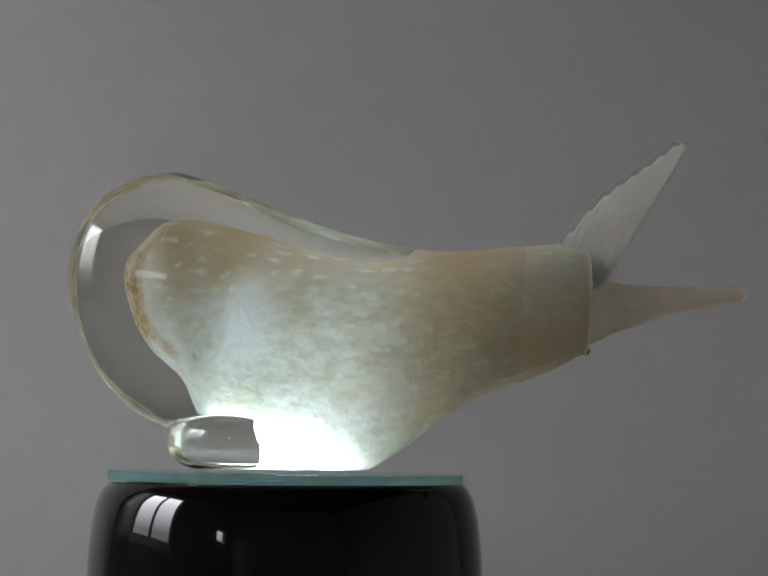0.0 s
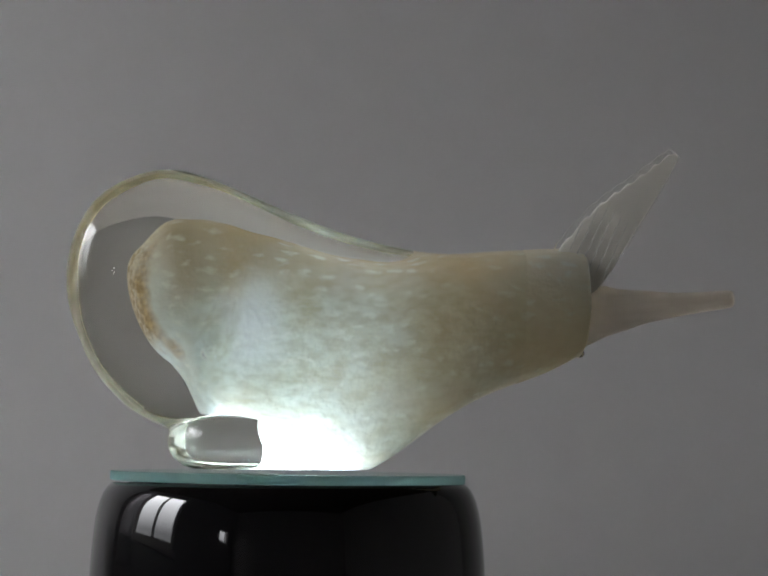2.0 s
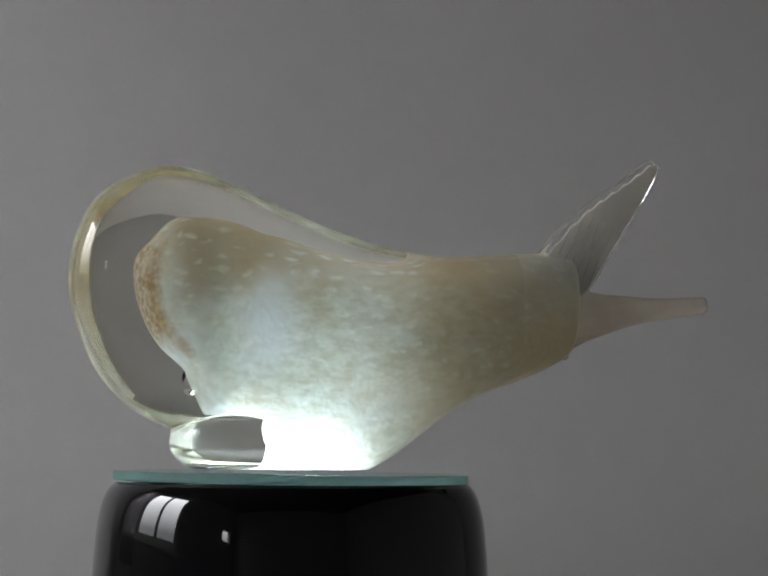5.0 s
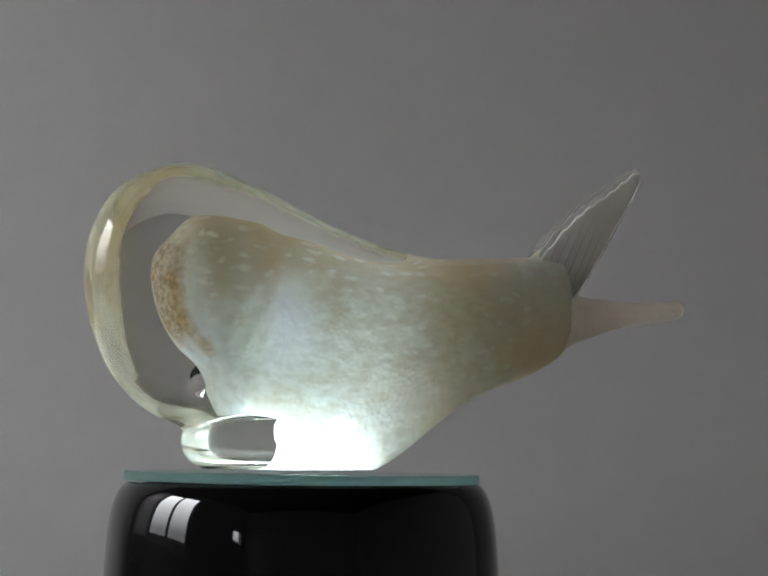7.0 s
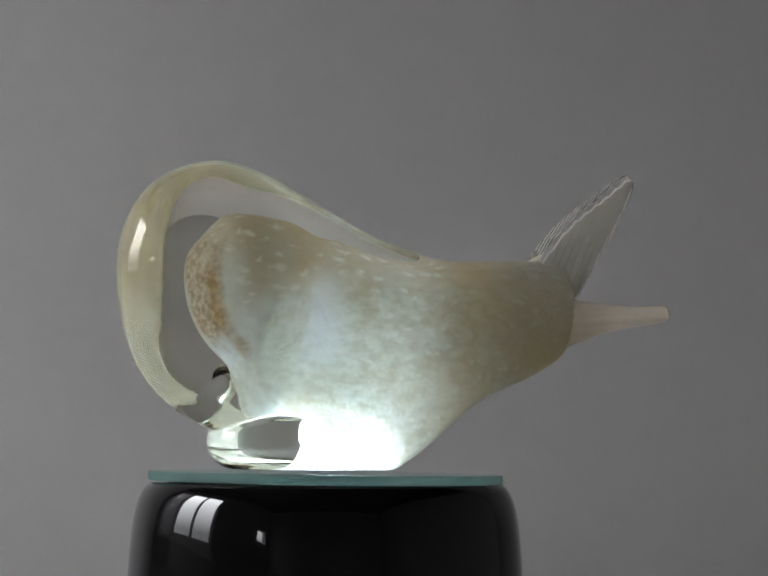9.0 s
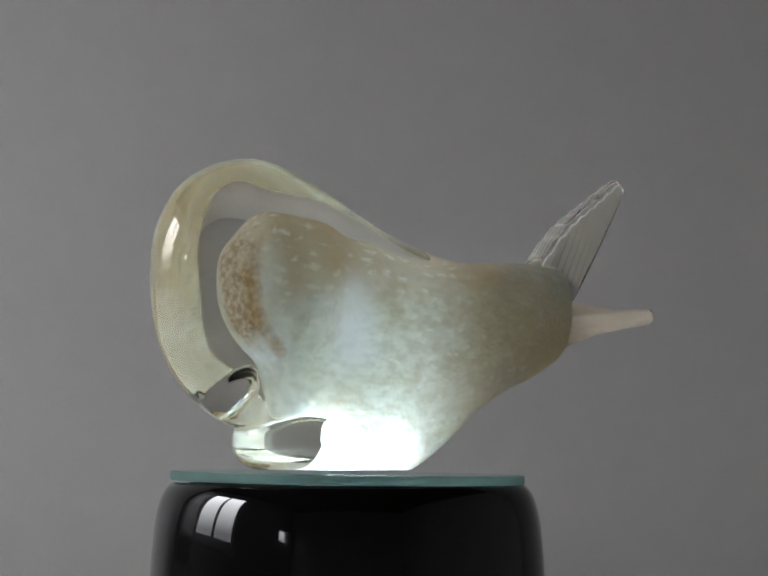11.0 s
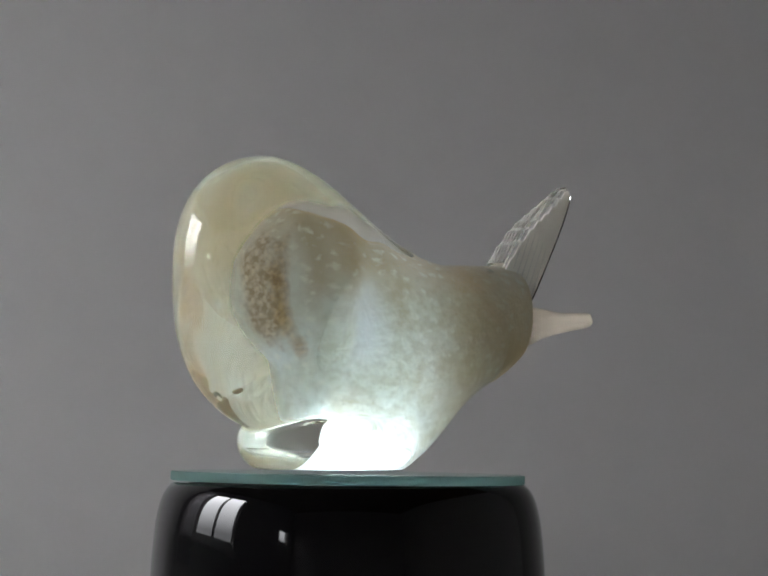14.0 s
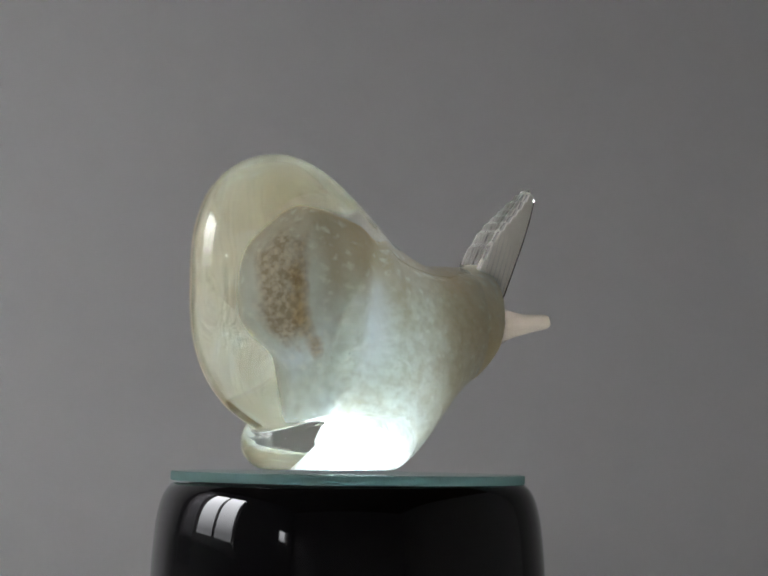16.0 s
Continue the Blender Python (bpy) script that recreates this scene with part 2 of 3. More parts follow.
def curve_through(xs, ys, x):
    """A natural cubic spline through stations."""
    xs, ys, x = np.asarray(xs, float), np.asarray(ys, float), np.clip(x, xs[0], xs[-1])
    h, n = np.diff(xs), len(xs)
    a, b = np.eye(n), np.zeros(n)
    for i in range(1, n - 1):
        a[i, i - 1:i + 2] = h[i - 1], 2 * (h[i - 1] + h[i]), h[i]
        b[i] = 6 * ((ys[i + 1] - ys[i]) / h[i] - (ys[i] - ys[i - 1]) / h[i - 1])
    m = np.linalg.solve(a, b)
    i = np.clip(np.searchsorted(xs, x) - 1, 0, n - 2)
    p, q = xs[i + 1] - x, x - xs[i]
    return (m[i] * p ** 3 + m[i + 1] * q ** 3) / (6 * h[i]) + (ys[i] / h[i] - m[i] * h[i] / 6) * p + (ys[i + 1] / h[i] - m[i + 1] * h[i] / 6) * q


def smin(a, b, k):
    h = np.clip(0.5 + 0.5 * (b - a) / k, 0, 1)
    return b + (a - b) * h - k * h * (1 - h)


def smax(a, b, k):
    return -smin(-a, -b, k)


def blob(name, field, lo, hi, step, mat, parent, label="", relax=2):
    """The surface on which field(x, y, z) is zero (negative inside), all in millimetres, as a smooth quad mesh in metres."""
    axes = [np.arange(a, b + step, step) for a, b in zip(lo, hi)]
    g = np.stack(np.meshgrid(*axes, indexing="ij"), -1)
    f = field(g[..., 0], g[..., 1], g[..., 2])
    n = np.array(f.shape)
    cells = n - 1
    total, count = np.zeros((*cells, 3)), np.zeros(cells)
    crossing = []
    for ax in range(3):
        a = f[tuple(slice(0, -1) if k == ax else slice(None) for k in range(3))]
        b = f[tuple(slice(1, None) if k == ax else slice(None) for k in range(3))]
        cut = (a < 0) != (b < 0)
        crossing.append((cut, a < 0))
        idx = np.argwhere(cut)
        t = a[cut] / (a[cut] - b[cut])
        p = np.stack([axes[k][idx[:, k]] for k in range(3)], 1)
        p[:, ax] += t * step
        o1, o2 = [k for k in range(3) if k != ax]
        for d1 in (0, 1):
            for d2 in (0, 1):
                c = idx.copy()
                c[:, o1] -= d1
                c[:, o2] -= d2
                ok = np.all((c >= 0) & (c < cells), 1)
                np.add.at(total, tuple(c[ok].T), p[ok])
                np.add.at(count, tuple(c[ok].T), 1)
    has = count > 0
    number = -np.ones(cells, int)
    number[has] = np.arange(has.sum())
    verts = total[has] / count[has][:, None]
    faces = []
    for ax, (cut, inside) in enumerate(crossing):
        idx = np.argwhere(cut)
        flip = inside[cut]
        o1, o2 = (ax + 1) % 3, (ax + 2) % 3
        ring = []
        for d1, d2 in ((0, 0), (1, 0), (1, 1), (0, 1)):
            c = idx.copy()
            c[:, o1] -= d1
            c[:, o2] -= d2
            ring.append(c)
        ok = np.all([np.all((c >= 0) & (c < cells), 1) for c in ring], 0)
        q = np.stack([number[tuple(c[ok].T)] for c in ring], 1)
        q[~flip[ok]] = q[~flip[ok]][:, ::-1]
        faces.append(q)
    faces = np.concatenate(faces)
    for _ in range(3):
        e = 0.05
        x, y, z = verts.T
        v0 = field(x, y, z)
        gr = np.stack([field(x + e, y, z) - v0, field(x, y + e, z) - v0, field(x, y, z + e) - v0], 1) / e
        move = -gr * (v0 / np.maximum((gr ** 2).sum(1), 0.05))[:, None]
        far = np.linalg.norm(move, axis=1)
        move *= np.minimum(1, 0.5 * step / np.maximum(far, 1e-9))[:, None]
        verts = verts + move
        if relax > 0:
            relax -= 1
            acc, num = np.zeros_like(verts), np.zeros(len(verts))
            for k in range(4):
                np.add.at(acc, faces[:, k], verts[faces[:, (k + 1) % 4]] + verts[faces[:, k - 1]])
                np.add.at(num, faces[:, k], 2)
            verts = 0.5 * verts + 0.5 * acc / np.maximum(num, 1)[:, None]
    ob = mesh_object(name, verts / 1000, faces, mat, parent, label)
    x, y, z = verts.T
    e = 0.15
    n = np.stack([field(x + e, y, z) - field(x - e, y, z), field(x, y + e, z) - field(x, y - e, z), field(x, y, z + e) - field(x, y, z - e)], 1)
    n /= np.maximum(np.linalg.norm(n, axis=1), 1e-9)[:, None]
    if len(ob.data.vertices) == len(n):
        ob.data.normals_split_custom_set_from_vertices(n.tolist())
    return ob


# ---- the room ----
X0, X1, Y0, Y1, Z0, Z1 = -2.0, 2.0, -3.2, 1.1, -1.0, 1.7
boxed("floor", (X0, Y0, Z0 - 0.1, X1, Y1, Z0), BOARDS)
# the unseen ceiling is dark brown so less light bounces onto the upper wall
boxed("ceiling", (X0, Y0, Z1, X1, Y1, Z1 + 0.1), BOARDS)
boxed("wall_north", (X0 - 0.15, Y1, Z0 - 0.1, X1 + 0.15, Y1 + 0.15, Z1 + 0.1), WALL)
boxed("wall_east", (X1, Y0, Z0 - 0.1, X1 + 0.15, Y1, Z1 + 0.1), WALL)


# the wide window beside the figurine, its last light curtained, and a small one further back in the same wall
WA, WB, WZ0, WZ1 = -0.80, 0.86, 0.15, 1.45
VA, VB, VZ0, VZ1 = -2.90, -2.42, 0.42, 0.72


def west_wall():
    bm = bmesh.new()
    for a, b, lo, hi in ((Y0, VA, Z0 - 0.1, Z1 + 0.1), (VA, VB, Z0 - 0.1, VZ0), (VA, VB, VZ1, Z1 + 0.1), (VB, WA, Z0 - 0.1, Z1 + 0.1),
                         (WA, WB, Z0 - 0.1, WZ0), (WA, WB, WZ1, Z1 + 0.1), (WB, Y1, Z0 - 0.1, Z1 + 0.1)):
        box(bm, X0 - 0.15, a, lo, X0, b, hi)
    return part("wall_west", bm, WALL)


west_wall()
boxed("wall_south", (X0 - 0.15, Y0 - 0.15, Z0 - 0.1, X1 + 0.15, Y0, Z1 + 0.1), WALL)
for wall in ("floor", "ceiling", "wall_north", "wall_east", "wall_west", "wall_south"):
    tagged(bpy.data.objects[wall], {"floor": "brown wooden floor boards of the room", "ceiling": "unseen room ceiling, dark brown to dim the upper wall"}.get(wall, "plain matt grey painted room wall"), kind="structure")


def make_window(name, label, build):
    w = tagged(new(name), label, "window", kind="structure")
    build(w)
    return w


def west_window(w):
    x0, x1 = X0 - 0.10, X0 - 0.04
    for n, d in (("frame_side", (x0, WA, WZ0, x1, WA + 0.05, WZ1)), ("frame_side", (x0, WB - 0.05, WZ0, x1, WB, WZ1)),
                 ("frame_bottom", (x0, WA + 0.05, WZ0, x1, WB - 0.05, WZ0 + 0.05)), ("frame_top", (x0, WA + 0.05, WZ1 - 0.05, x1, WB - 0.05, WZ1)),
                 ("mullion", (x0, -0.26, WZ0 + 0.05, x1, -0.18, WZ1 - 0.05)), ("mullion", (x0, 0.29, WZ0 + 0.05, x1, 0.41, WZ1 - 0.05)),
                 ("window_sill", (X0 - 0.035, WA - 0.04, WZ0 - 0.035, X0 + 0.09, WB + 0.04, WZ0 - 0.004))):
        boxed(n, d, PAINT, w, bevel=0.004)


def small_window(w):
    x0, x1 = X0 - 0.10, X0 - 0.04
    for n, d in (("frame_side", (x0, VA, VZ0, x1, VA + 0.03, VZ1)), ("frame_side", (x0, VB - 0.03, VZ0, x1, VB, VZ1)),
                 ("frame_bottom", (x0, VA + 0.03, VZ0, x1, VB - 0.03, VZ0 + 0.03)), ("frame_top", (x0, VA + 0.03, VZ1 - 0.03, x1, VB - 0.03, VZ1))):
        boxed(n, d, PAINT, w, bevel=0.003)


make_window("window_1", "wide white-framed window with three tall lights", west_window)
make_window("window_2", "small narrow white-framed window", small_window)


def make_curtain():
    """Grey cloth hung in soft folds on a rod before the window's last light."""
    c = tagged(new("curtain"), "grey cloth curtain in soft folds before a window light", "curtain")
    c.location = (X0 + 0.10, 0.63, WZ0 - 0.15)
    high, n = WZ1 - WZ0 + 0.27, 120
    verts, faces = [], []
    for side in (0, 0.003):
        for z in (0, high * 0.5, high):
            verts += [(side + 0.022 * math.sin(i * 0.62 + 0.4 * math.sin(i * 0.17)) * (1.15 - 0.4 * z / high), -0.26 + 0.52 * i / n, z) for i in range(n + 1)]
    w = n + 1
    for k in (0, 1, 3, 4):
        for i in range(n):
            q = (k * w + i, k * w + i + 1, k * w + w + i + 1, k * w + w + i)
            faces.append(q if k > 1 else q[::-1])
    for i in range(n):
        faces += [(i, i + 1, 3 * w + i + 1, 3 * w + i), (2 * w + i + 1, 2 * w + i, 5 * w + i, 5 * w + i + 1)]
    for k in (0, 1):
        faces += [(k * w, k * w + 3 * w, k * w + 4 * w, k * w + w), (k * w + n, k * w + w + n, k * w + 4 * w + n, k * w + 3 * w + n)]
    mesh_object("cloth", verts, faces, CLOTH, c)
    boxed("curtain_rod", (-0.008, -0.34, high - 0.012, 0.008, 0.34, high + 0.006), PAINT, c, bevel=0.003)
    for y in (-0.32, 0.32):
        boxed("bracket", (-0.10, y - 0.008, high - 0.008, -0.0085, y + 0.008, high + 0.004), PAINT, c)


make_curtain()
tagged(boxed("backdrop", (-4.05, -6.2, 0.3, -4.0, 2.2, 3.3), SKY), "pale overcast sky over dark ground outside the windows", kind="structure")
tagged(boxed("ground", (-40.0, -40.0, -1.3, -2.2, 40.0, -1.2), BOARDS), "dark bare ground outside the windows", kind="structure")


# ---- the table, the vase and its plate ----
# unseen table holding the vase; high, long and white to brighten the lower wall
TOP = -0.125
def make_table():
    t = tagged(new("side_table"), "unseen long white table under the black vase, bouncing light onto the wall", "table")
    t.location = (0, 0.35, Z0)
    h = TOP - Z0
    boxed("tabletop", (-1.7, -0.62, h - 0.03, 1.1, 0.70, h), PAINT, t, bevel=0.004)
    leg = boxed("leg", (-1.66, -0.58, 0, -1.6, -0.52, h - 0.03), PAINT, t, bevel=0.003)
    for x, y in ((2.66, 0), (0, 1.16), (2.66, 1.16)):
        o = new("leg", leg.data)
        o.parent, o.location = t, (x, y, 0)


def make_vase():
    v = tagged(new("vase"), "glossy black glazed round vase carrying a glass plate", "vase")
    v.location = (-0.0006, 0.0, TOP)
    h = -TOP - 0.0030
    prof = [(0, 0.0), (0.036, 0.0), (0.040, 0.003), (0.046, 0.02), (0.0525, 0.045), (0.0564, 0.072), (0.0575, h - 0.030), (0.0571, h - 0.0195), (0.0564, h - 0.0122),
            (0.0554, h - 0.0070), (0.0542, h - 0.0035), (0.0528, h - 0.0013), (0.0518, h - 0.0004), (0.0508, h), (0.0480, h - 0.0002), (0.0462, h - 0.0020),
            (0.0462, h - 0.012), (0.050, h - 0.03), (0.049, 0.055), (0.036, 0.02), (0, 0.014)]
    xs = np.arange(len(prof))
    fine = np.linspace(0, len(prof) - 1, 6 * len(prof))
    r = curve_through(xs, [p[0] for p in prof], fine)
    z = curve_through(xs, [p[1] for p in prof], fine)
    ring = [(0 if i in (0, len(fine) - 1) else float(max(a, 1e-4)), float(b)) for i, (a, b) in enumerate(zip(r, z))]
    at = next(i for i, (a, b) in enumerate(ring) if b > h - 0.0006)
    lathe("vase_body", ring[:at + 1], BLACK, v)
    lathe("rim", ring[at:at + 19], BLACK, v, "rounded glossy black rim")
    lathe("inner_wall", ring[at + 18:], BLACK, v)
    return v


def make_lamp():
    """A flat lamp on a stem in the mouth of the vase, shining up through the plate."""
    v = tagged(new("puck_lamp"), "small round white lamp in the vase's mouth under the plate", "lamp")
    v.location = (0.0, 0.0, TOP + 0.0145)
    h = -TOP - 0.0145 - 0.0085
    lathe("lamp_case", [(0, 0), (0.02, 0), (0.02, 0.004), (0.006, 0.006), (0.006, h - 0.028), (0.013, h - 0.026), (0.0145, h - 0.024), (0.0145, h), (0.012, h + 0.001), (0.0112, h - 0.008), (0, h - 0.0082)], CASE, v, steps=64)
    lathe("lamp_lens", [(0, h - 0.0072), (0.0085, h - 0.0074), (0.0105, h - 0.0080)], LENS, v, "glowing white lamp lens", steps=64)


def make_plate():
    p = tagged(new("glass_plate"), "round greenish glass plate with teal edge band on the black vase", "plate")
    p.matrix_basis = pose(-0.0008, 0, -0.0001, 0.25, 0.45, 0)
    pane = lathe("pane", [(0, -0.0027), (0.0513, -0.0027), (0.0513, 0.0), (0, 0.0)], PLATE, p)
    pane.data.shade_flat()
    pane.visible_shadow = False
    # lamp light carried to the plate's edge, put in as milky teal colour
    lathe("tinted_edge", [(0.05135, -0.0027), (0.0517, -0.0026), (0.0519, -0.0023), (0.0519, -0.0004), (0.0517, -0.0001), (0.05135, 0.0), (0.05135, -0.0027)], EDGE_TINT, p, "milky teal edge band, painted for light carried in the glass")


make_table()
make_vase()
make_lamp()
make_plate()

# ---- the glass figurine: clear casing, cream core, two tail fins ----
# stations along the body in millimetres: (x, top, bottom, half width, sideways)
STATIONS = ((-66.5, 56, 56, 0, 6.6), (-64, 69.6, 43.0, 8.4, 6.6), (-60, 77.3, 33.4, 12.7, 6.6), (-54, 83.1, 24.3, 16.2, 6.5), (-46, 87.1, 17.3, 18.9, 6.3), (-38, 88.8, 13.1, 20.9, 5.8),
            (-28, 87, 9.5, 22.4, 4.5), (-17, 83, 5.5, 23.5, 4), (0, 76.1, -0.4, 22.8, 3.5), (15, 70.8, -2.4, 21.7, 2.7), (30, 67.1, 4.1, 20.1, 1.6), (45, 65.4, 15.1, 18.3, 0.4),
            (60, 66.4, 23.4, 16.1, -0.8), (75, 67.2, 29.3, 13.5, -1.7), (90, 67.4, 36.4, 10.7, -2.5))
CORE = ((-47.4, 56.9, 56.9, 0, 3.8), (-44, 64, 44.5, 7.4, 3.9), (-38, 69.8, 36, 10.9, 3.9), (-30, 71.3, 28.6, 12.3, 3.6), (-26.5, 71.1, 22.0, 13.0, 3.6), (-23, 70.4, 17.0, 13.2, 3.0), (-19, 69.5, 15.6, 13.2, 2.3), (-13, 67.4, 13.0, 14, 2.2), (-7, 65.5, 6.8, 14.5, 2.1), (-1, 63.8, 1.2, 14.9, 1.9),
        (10, 60.9, 0.3, 15.4, 1.5), (20, 59.4, 2, 15.3, 1), (30, 58.8, 7.2, 15, 0.6), (45, 62.9, 15.9, 16.9, 0.2), (60, 66.0, 23.6, 15.9, -0.8), (75, 67.4, 29.1, 13.7, -1.7), (88, 67.8, 35.6, 11.3, -2.4))


def bulk(stations, x, y, z, waist=0.0, full=2.0):
    """Elliptic or, with full above 2, squarer sections along x with a smoothly rounded nose: their squared size grows in step with the way from the nose."""
    front = stations[0][0]
    xs = [s[0] for s in stations]
    reach = [1.0] + [math.sqrt(s[0] - front) for s in stations[1:]]
    tall = [(s[1] - s[2]) / 2 / r for s, r in zip(stations, reach)]
    wide = [s[3] / r for s, r in zip(stations, reach)]
    tall[0], wide[0] = tall[1] + 0.2 * (tall[1] - tall[2]), wide[1] + 0.4 * (wide[1] - wide[2])
    tall, wide, level, mid = (curve_through(xs, v, x) for v in (tall, wide, [(s[1] + s[2]) / 2 for s in stations], [s[4] for s in stations]))
    if waist:
        # a soft pinched waist behind the head on one flank
        wide = wide * (1 - waist * np.exp(-((x + 22 - 0.12 * (z - 40)) / 7.0) ** 2) * np.exp(-((z - 42) / 24.0) ** 2) * np.clip((mid - y) / 6, 0, 1))
    if waist:
        # the head leans out below on the far flank
        low = np.clip((56 - z) / 36, 0, 1)
        mid = mid + 2.9 * low * low * (3 - 2 * low) * np.clip((-14 - x) / 22, 0, 1)
    u, v = np.abs(y - mid) / wide + 1e-6, np.abs(z - level) / tall + 1e-6
    total = u ** full + v ** full
    size = total ** (2 / full)
    slope = 2 * total ** (2 / full - 1)
    return (size - (x - front)) / np.sqrt(1 + (slope * u ** (full - 1) / wide) ** 2 + (slope * v ** (full - 1) / tall) ** 2)


def puck(x, y, z, cx, cy, radius, flat, z0, z1, edge):
    """An oval pad with a bulging rim."""
    radius = radius - 2.0 * np.clip((z1 * 0.55 - z) / (z1 * 0.55), 0, 1) ** 2
    q1 = np.hypot(x - cx, (y - cy) / flat) - radius + edge
    q2 = np.abs(z - (z0 + z1) / 2) - (z1 - z0) / 2 + edge
    return np.minimum(np.maximum(q1, q2), 0) + np.hypot(np.maximum(q1, 0), np.maximum(q2, 0)) - edge


def casing_field(x, y, z):
    d = smax(bulk(STATIONS, x, y, z, 0.13, 2.25), x - 87.8, 2.0)
    # pinched pits on both flanks
    for px, py, pz, wide, deep in ((-26.0, -16.0, 33.5, 2.3, 5.4), (-22.3, 31.0, 31.5, 4.8, 8.0)):
        d = smax(d, (1 - np.sqrt(((x - px) / wide) ** 2 + ((y - py) / deep) ** 2 + ((z - pz) / wide) ** 2)) * wide, 1.0)
    # a nub of glass added under the tail end to catch a glint
    d = smin(d, np.sqrt((x - 87.6) ** 2 + (y + 2.5) ** 2 + (z - 36.0) ** 2) - 1.4, 0.8)
    d = smin(d, puck(x, y, z, -5.0, 5.0, 31.0, 0.76, 0.1, 15.9, 7.4), 1.6)
    return smax(d, 0.25 - z, 0.5)


def core_field(x, y, z):
    d = smax(bulk(CORE, x, y, z, 0.0, 2.25), x - 88.1, 2.0)
    # the fold behind the head, drawn in towards the pinched pit
    fold = np.sqrt(((x + 24.5 - 0.25 * (z - 36)) / 6.5) ** 2 + ((y + 15.0) / 12.0) ** 2 + ((z - 38) / 16.0) ** 2)
    d = smax(d, (1 - fold) * 6.5, 2.0)
    return smax(d, 1.0 - z, 1.0)


def spreader_field(x, y, z):
    """An unseen milky blob low in the core, added to spread the lamp's light."""
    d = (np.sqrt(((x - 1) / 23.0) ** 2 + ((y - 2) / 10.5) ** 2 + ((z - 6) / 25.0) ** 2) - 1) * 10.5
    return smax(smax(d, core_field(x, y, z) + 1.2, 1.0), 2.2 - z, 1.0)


def frame_of(root, tip, flat):
    """Axes of a fin: along it, across it and through it."""
    a = np.array(tip, float) - np.array(root, float)
    long_ = np.linalg.norm(a)
    a /= long_
    t = np.array(flat, float)
    t -= a * (a @ t)
    t /= np.linalg.norm(t)
    return a, np.cross(t, a), t, long_


UP_ROOT, UP_TIP = (85.2, -4.6, 61.9), (115.6, -11.2, 97.0)
UA, UC, UT, UL = frame_of(UP_ROOT, UP_TIP, (-0.15, -1.0, 0.0))
LOW_ROOT, LOW_TIP = (84.0, -3.0, 47.6), (134.0, -10.5, 53.0)
LA, LC, LT, LL = frame_of(LOW_ROOT, LOW_TIP, (0.1, -1.0, 0.0))


def local(x, y, z, root, axes):
    p = (x - root[0], y - root[1], z - root[2])
    return [p[0] * a[0] + p[1] * a[1] + p[2] * a[2] for a in axes]


def upper_fin_field(x, y, z, shrink=0.0, ribs=1.0):
    """A thick leaf-shaped slab with ribs pressed aslant into its far face and its upper edge."""
    s, c, t = local(x, y, z, UP_ROOT, (UA, UC, UT))
    k = np.clip(s / UL, -0.05, 1)
    wide = curve_through((-0.05, 0.0, 0.2, 0.44, 0.7, 0.88, 1), (8.4, 8.8, 8.7, 7.3, 4.8, 3.1, 1.8), k) - shrink
    thick = curve_through((0, 0.5, 0.85, 1), (4.2, 3.9, 2.8, 1.9), k)
    mid = curve_through((0, 0.44, 0.7, 1), (-0.8, 0.8, 0.4, 0.4), k)
    tooth = np.abs(((0.955 * c - 0.29 * s) / 2.5) % 1.0 - 0.5) * 2
    if ribs > 0:
        wide = wide + 0.5 - 0.5 * tooth * np.clip((s - 2) / 4, 0, 1) * (c > mid)
        r = smax(smax(np.abs(c - mid) - wide, t - thick, 0.5), -t - thick + 0.2 * tooth * np.clip((s - 2) / 4, 0, 1), 0.6)
    else:
        # a thin milky layer just under the near face
        r = smax(np.where(c > mid, c - mid - wide + 0.8 + 0.8 * tooth * np.clip((s - 2) / 4, 0, 1), mid - c - wide), np.maximum(t - thick + 0.4, thick - 1.7 - t), 0.4)
    r = smax(smax(r, s - UL + shrink, 2.0), -s - 3.0 + shrink, 1.0)
    if ribs > 0:
        # a glass bead, added for a glint where its lower edge joins the body
        r = smin(r, np.sqrt((x - 92.0) ** 2 + (y + 4.0) ** 2 + (z - 58.4) ** 2) - 1.2, 0.8)
    return r


def lower_fin_field(x, y, z, shrink=0.0):
    s, c, t = local(x, y, z, LOW_ROOT, (LA, LC, LT))
    k = np.clip(s / LL, 0, 1)
    wide = curve_through((0, 0.12, 0.4, 0.75, 1), (11.8, 9.4, 5.6, 3.3, 2.7), k) - shrink
    thick = curve_through((0, 0.12, 0.4, 0.75, 1), (8.0, 6.4, 4.2, 3.0, 2.6), k) - shrink
    r = (np.sqrt((c / wide) ** 2 + (t / thick) ** 2) - 1) * np.minimum(wide, thick)
    r = r + 0.1 * np.sin(c * 2.2) * np.clip(s / 10, 0, 1)
    return smax(smax(r, s - LL + shrink, 1.6), -s + shrink, 1.0)


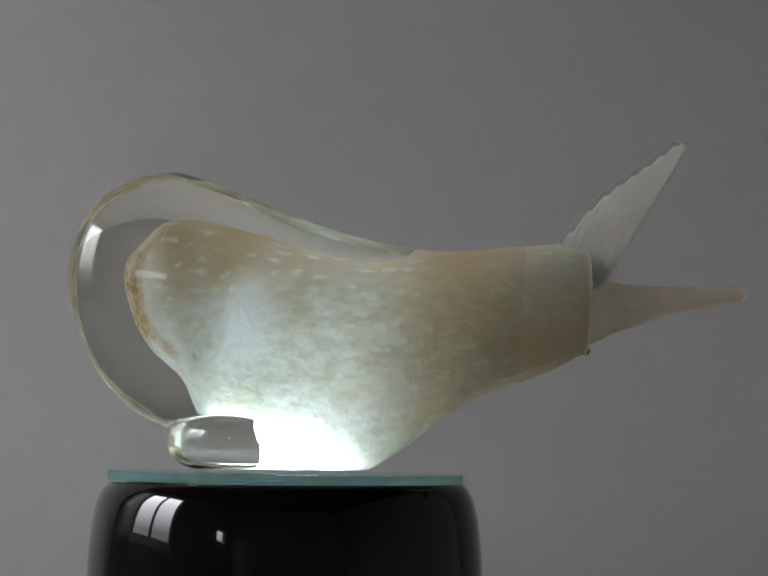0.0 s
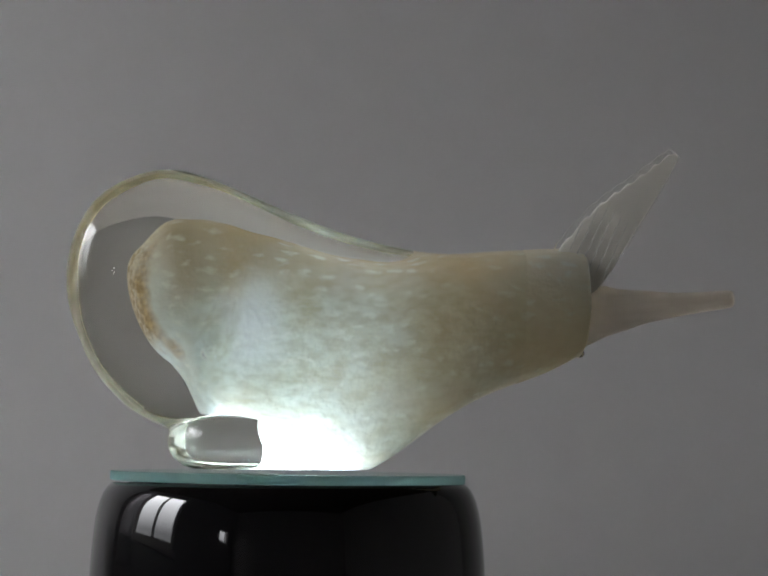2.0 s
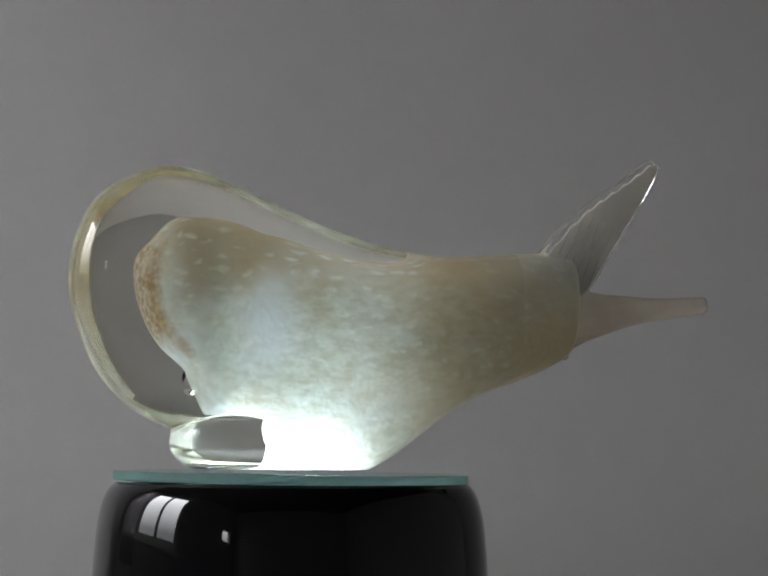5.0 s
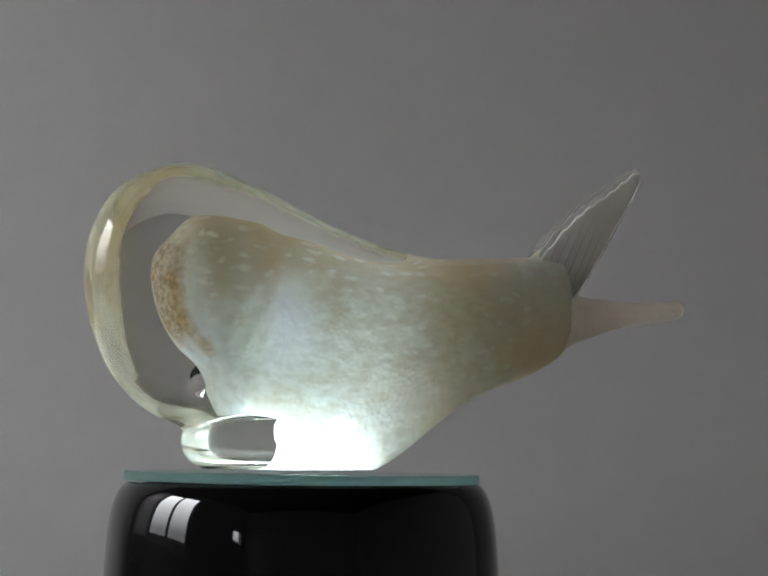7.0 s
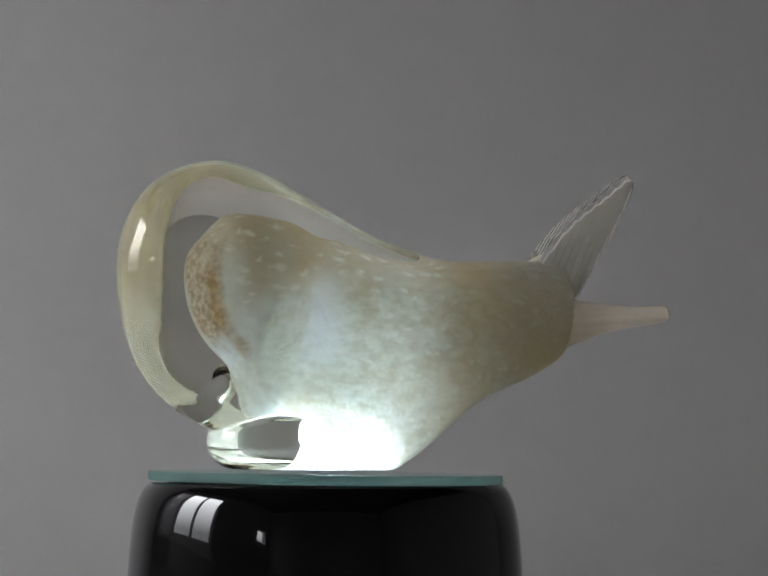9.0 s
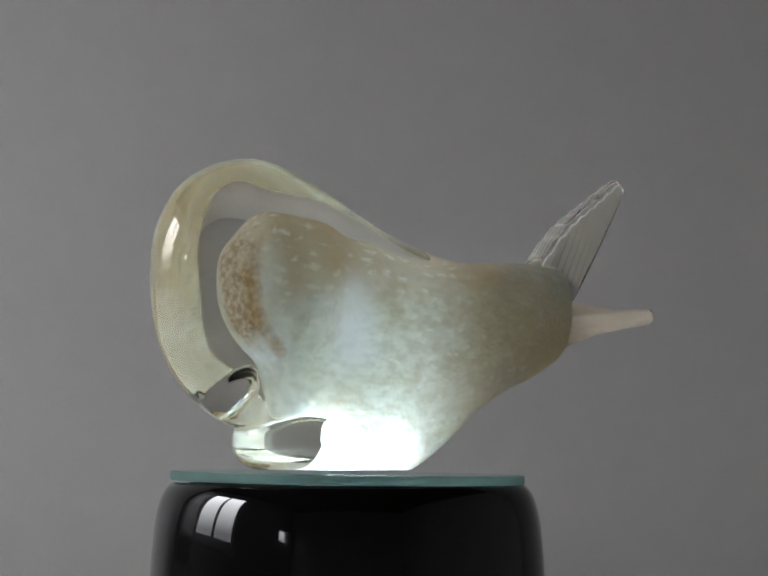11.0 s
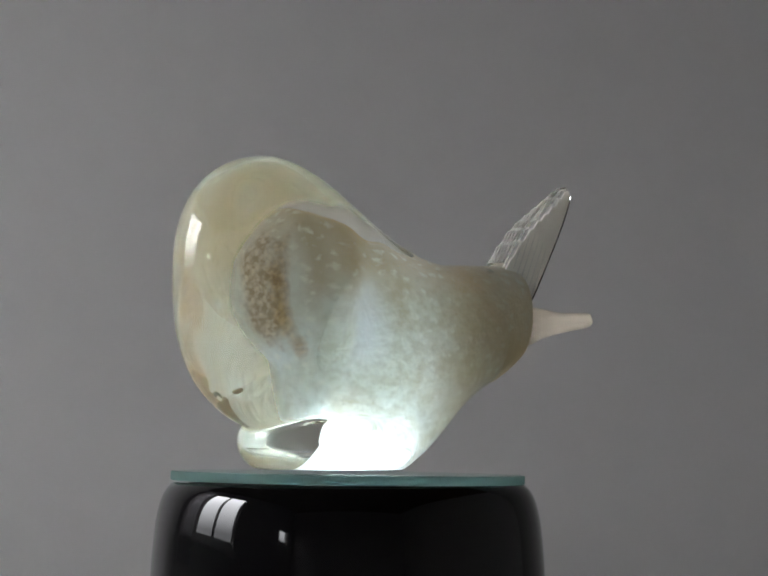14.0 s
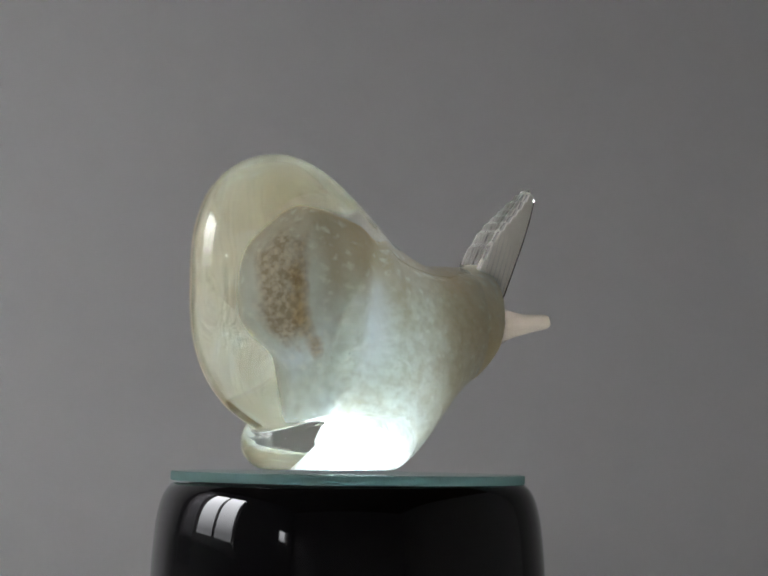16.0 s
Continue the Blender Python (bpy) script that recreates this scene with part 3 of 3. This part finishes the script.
def make_ribs(fin):
    """Fine ridges on the ribbed fin's near crests, window glints painted as white."""
    for n in range(-4, 4):
        line = []
        for s in np.linspace(3.0, 20.0, 24):
            c = (2.5 * (n + 0.5) + 0.29 * s) / 0.955
            thick = float(curve_through((0, 0.5, 0.85, 1), (4.2, 3.9, 2.8, 1.9), np.array([s / UL]))[0])
            inner = np.array(UP_ROOT) + s * UA + c * UC + (thick - 1.2) * UT
            if upper_fin_field(*inner[:, None])[0] < -0.7:
                line.append(inner + 1.25 * UT)
        if len(line) < 4:
            continue
        verts, faces = [], []
        for k, point in enumerate(line):
            r = 0.13 * (1 - 0.5 * k / len(line))
            verts += [point + r * (math.cos(a) * UC + math.sin(a) * UT) for a in (i * math.pi / 3 for i in range(6))]
            if k:
                faces += [(6 * k - 6 + i, 6 * k - 6 + (i + 1) % 6, 6 * k + (i + 1) % 6, 6 * k + i) for i in range(6)]
        faces += [tuple(range(5, -1, -1)), tuple(range(6 * len(line) - 6, 6 * len(line)))]
        mesh_object("rib_glint", np.array(verts) / 1000, faces, RIB_GLINT, fin)


def make_figurine():
    f = tagged(new("glass_fish"), "clear glass fish figurine with mottled cream core, lit from below", "figurine")
    parts = [blob("casing", casing_field, (-69, -36, -1), (92, 38, 92), 0.75, CLEAR, f, "thick clear glass casing and foot"),
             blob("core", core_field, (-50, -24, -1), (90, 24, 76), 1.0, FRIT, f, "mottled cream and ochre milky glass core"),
             blob("upper_fin", upper_fin_field, (74, -26, 48), (124, 12, 104), 0.38, FIN, f, "ribbed clear and cream tail fin", relax=0)]
    parts.append(blob("fin_core", lambda x, y, z: upper_fin_field(x, y, z, 0.2, 0.0), (74, -26, 48), (124, 12, 104), 0.36, VEIL, parts[2], relax=0))
    parts.append(blob("lower_fin", lower_fin_field, (78, -20, 34), (140, 14, 66), 0.7, FROST, f, "tapering smoky cream tail fin"))
    parts.append(blob("fin_core", lambda x, y, z: lower_fin_field(x, y, z, 0.3), (78, -20, 34), (140, 14, 66), 0.7, VEIL_LOW, parts[4]))
    blob("lamp_light_spreader", spreader_field, (-30, -12, -1), (30, 16, 36), 1.5, SPREADER, parts[1], "unseen milky blob added low in the core to spread lamp light")
    make_ribs(parts[2])
    for p in (parts[0], parts[2], parts[4]):
        p.visible_shadow = False
    return f


figurine = make_figurine()

# ---- the figurine turns slowly on the plate: (seconds, degrees) ----
TURN = ((0, 0), (1, 4.2), (2, 8.1), (3, 11.6), (4, 15.1), (6.5, 25.4), (7, 28), (8, 32.6), (9, 36.8), (11.5, 46.4), (12.5, 50.2), (13.5, 54), (14.5, 57.7), (15.5, 61.4), (16, 63.2))


def motions():
    walk(figurine, [(t, pose(0, 0, 0.0004, 0, 0, a)) for t, a in TURN])


motions()
